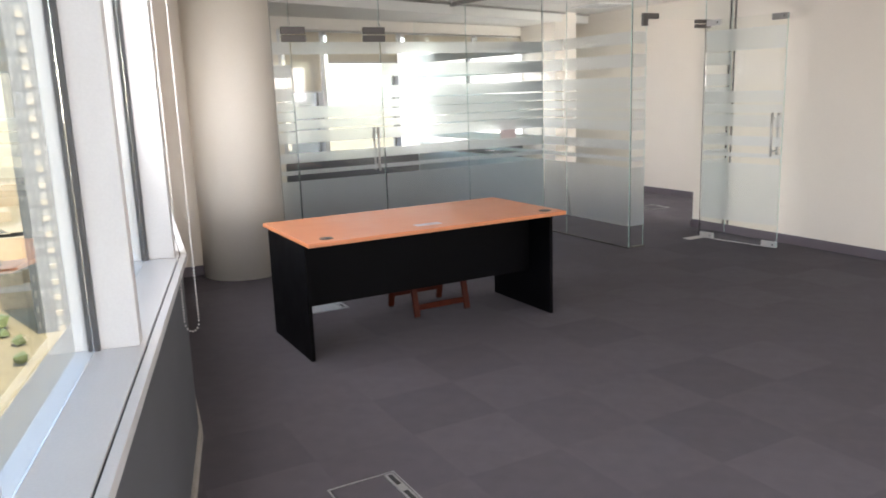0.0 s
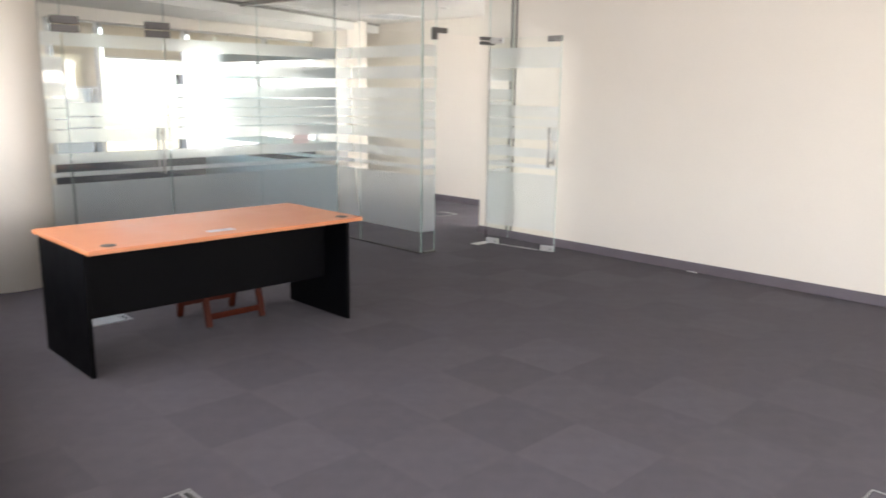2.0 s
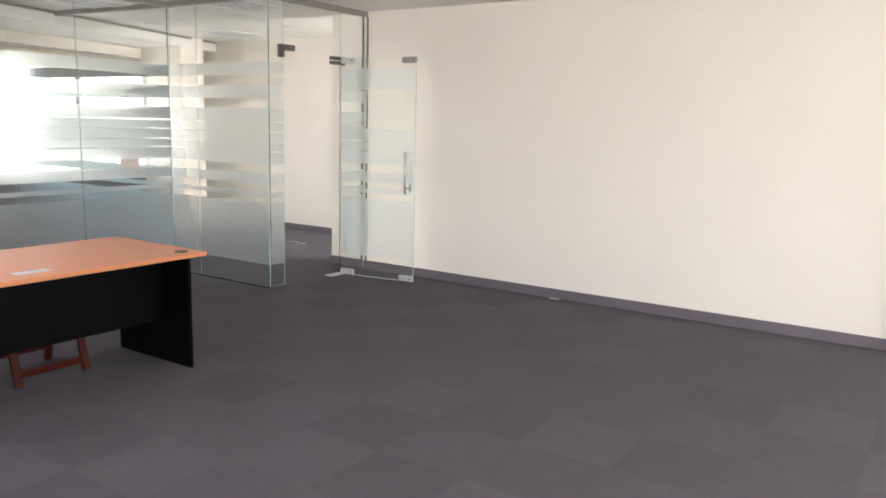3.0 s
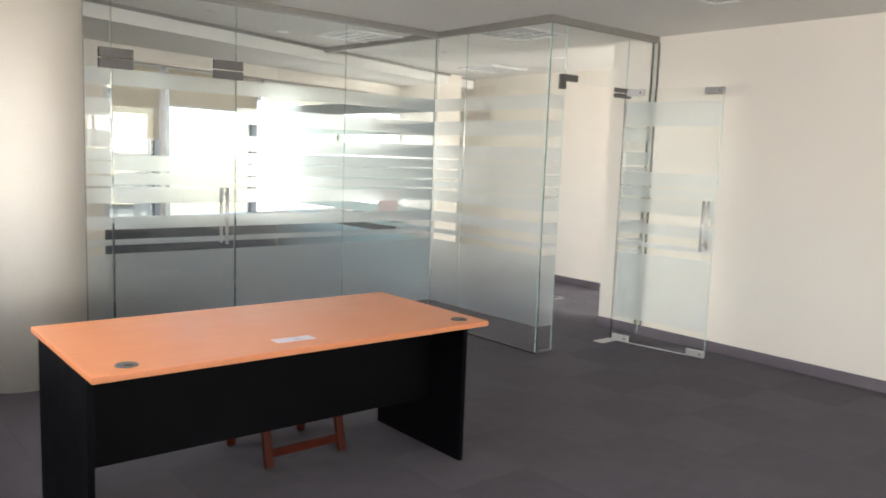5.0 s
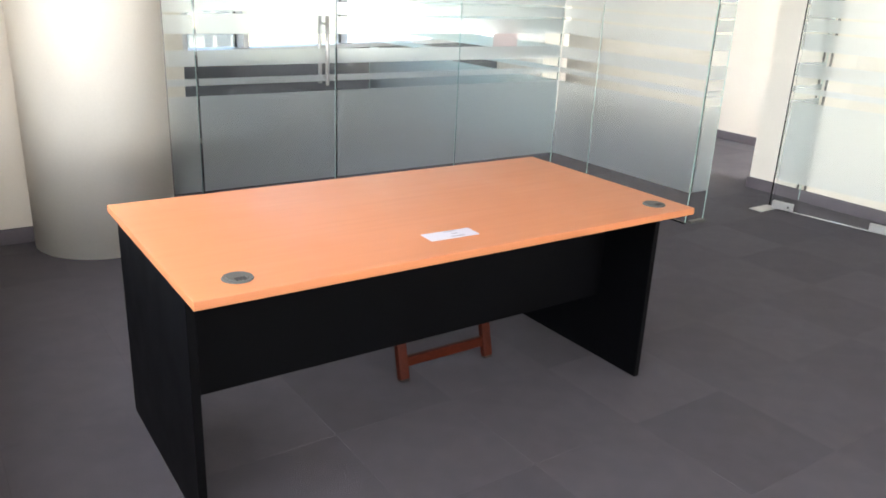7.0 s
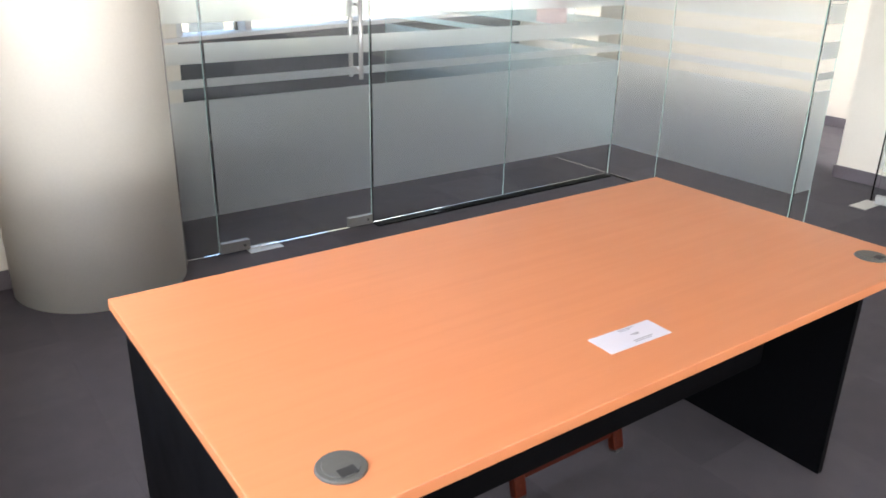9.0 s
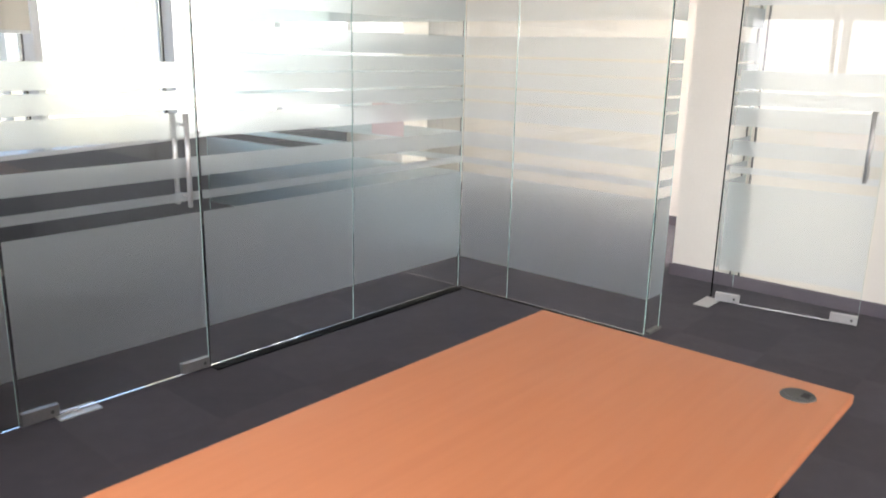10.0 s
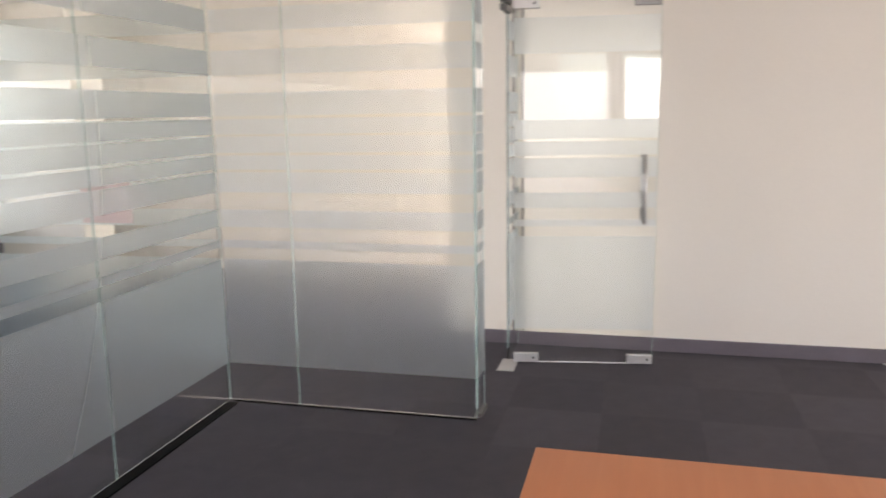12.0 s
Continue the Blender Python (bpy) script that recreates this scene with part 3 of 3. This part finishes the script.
# ---- outside ----
upper = thing("upper_floors", (0, 0, 0), "upper storeys of the office block over the room", "building", kind="structure")
bm = bmesh.new()
low, high = ([bm.verts.new((x, y, z)) for x, y in PLAN] for z in (H + 0.21, 11.0))
bm.faces.new(low)
bm.faces.new(high[::-1])
for k in range(len(PLAN)):
    j = (k + 1) % len(PLAN)
    bm.faces.new((low[j], low[k], high[k], high[j]))
bmesh.ops.recalc_face_normals(bm, faces=bm.faces[:])
part("storey_block", bm, STONE, upper)
LOW = -45.0
bm = bmesh.new()
low, high = ([bm.verts.new((x, y, z)) for x, y in PLAN] for z in (LOW, -0.26))
bm.faces.new(low)
bm.faces.new(high[::-1])
for k in range(len(PLAN)):
    j = (k + 1) % len(PLAN)
    bm.faces.new((low[j], low[k], high[k], high[j]))
bmesh.ops.recalc_face_normals(bm, faces=bm.faces[:])
lower = thing("lower_floors", (0, 0, 0), "lower storeys of the office block below the room", "building", kind="structure")
part("storey_block", bm, STONE, lower)
ground = setting(slab("ground", -2500, 2500, -2500, 2500, LOW - 0.5, LOW, SAND), "dusty sand-coloured ground far below", "ground")
for x, angle, wide in ((-14, 6, 9), (-60, -12, 12), (30, 78, 10), (-26, -16, 8)):
    r = slab("road", -wide / 2, wide / 2, -600, 900, LOW, LOW + 0.06, ROAD, m=Matrix.Translation((x, 40, 0)) @ Matrix.Rotation(radians(angle), 4, "Z"))
    setting(r, "pale concrete road far below", "road")
rng = random.Random(4)
bm = bmesh.new()
for k in range(420):
    x, y = rng.uniform(-260, 160), rng.uniform(-40, 420)
    if abs(x) < 26 and y < 30 or abs(x + 26 - 0.287 * (y - 40)) < 13 or abs(x - 2.5) < 14 and abs(y - 180) < 14:
        continue
    w, d, h = rng.uniform(6, 16), rng.uniform(6, 16), rng.choice((4, 4, 7, 7, 10))
    box(bm, -w / 2, w / 2, -d / 2, d / 2, LOW, LOW + h, 0, Matrix.Translation((x, y, 0)) @ Matrix.Rotation(rng.uniform(-0.2, 0.2), 4, "Z"))
tagged(part("low_houses", bm, HOUSES), "many low sand-coloured houses far below", "houses", kind="stuff")
bm = bmesh.new()
for k in range(500):
    x, y = rng.uniform(-200, 120), rng.uniform(0, 260)
    r = rng.uniform(1.2, 3.2)
    bmesh.ops.create_icosphere(bm, subdivisions=1, radius=r, matrix=Matrix.Translation((x, y, LOW + r * 0.8)) @ Matrix.Diagonal((1, rng.uniform(.7, 1.2), rng.uniform(.6, .9), 1)))
for v in bm.verts:
    v.co += Vector((rng.uniform(-.5, .5), rng.uniform(-.5, .5), rng.uniform(-.5, .5)))
tagged(part("street_trees", bm, FROND), "dusty green trees between the houses far below", "trees", kind="stuff")


def tower(name, x, y, w, d, storeys, angle, bays, body=TOWER, label="beige apartment tower with rows of windows"):
    t = thing(name, along(x, y, angle) @ Matrix.Translation((0, 0, LOW)), label, "building", "towers outside")
    h = storeys * 3.3
    slab("wall", -w / 2, w / 2, -d / 2, d / 2, 0, h, body, t)
    slab("roof", -w / 2 - 0.4, w / 2 + 0.4, -d / 2 - 0.4, d / 2 + 0.4, h, h + 1.2, TOWER, t)
    for f in range(storeys):
        z = f * 3.3
        for k in range(bays):
            u = -w / 2 + (k + 0.5) * w / bays
            if abs(k - (bays - 1) / 2) < 1:
                slab("balcony", u - w / bays * 0.5, u + w / bays * 0.5, -d / 2 - 0.7, -d / 2, z + 0.1, z + 1.1, TOWER, t)
                slab("window", u - w / bays * 0.42, u + w / bays * 0.42, -d / 2 - 0.06, -d / 2 + 0.1, z + 1.2, z + 2.8, DARKWIN, t)
            else:
                slab("window", u - w / bays * 0.12, u + w / bays * 0.12, -d / 2 - 0.04, -d / 2 + 0.1, z + 1.1, z + 2.5, DARKWIN, t)
    return t


tower("apartment_tower", 58.4, 93, 19, 18, 34, -33, 12)
tower("apartment_tower", 4.6, 180, 9, 12, 30, 0, 7, SHADETOWER, "grey apartment tower with shade in its colour and pale balconies")
tower("apartment_tower", -90, 45, 16, 16, 24, 62, 6)
tower("apartment_tower", 30.4, 101, 12, 14, 19, -15, 6, SHADETOWER, "grey apartment tower with shade in its colour and pale balconies")
tower("apartment_tower", -95, 4, 30, 16, 17, 85, 10)

# ---- carpet tiles, last ----
TILE = 0.4854
HALF = TILE / 2 - 0.0003
tile_mesh = [mesh_of("carpet_tile", box(bmesh.new(), -HALF, HALF, -HALF, HALF, -0.008, 0.0), mat) for mat in (CARPET, CARPET_TURNED)]
rest = [bmesh.new(), bmesh.new()]
count = 0
for j in range(-8, 21):
    for i in range(-6, 20):
        x, y = i * TILE + 0.306, j * TILE + 0.232
        turned = (i + j) % 2
        if not any(indoors(x + a, y + b) for a in (-0.1, 0.1) for b in (-0.1, 0.1)):
            continue
        if -1.0 < x < 6.2 and -0.9 < y < 8.4 and count < 300:
            o = new("carpet_tile", tile_mesh[turned])
            o.location = (x, y, 0)
            o.parent = floor
            count += 1
        else:
            box(rest[turned], x - HALF, x + HALF, y - HALF, y + HALF, -0.008, 0.0)
for bm, mat in zip(rest, (CARPET, CARPET_TURNED)):
    tagged(part("carpet_tiles", bm, mat, floor), kind="stuff")

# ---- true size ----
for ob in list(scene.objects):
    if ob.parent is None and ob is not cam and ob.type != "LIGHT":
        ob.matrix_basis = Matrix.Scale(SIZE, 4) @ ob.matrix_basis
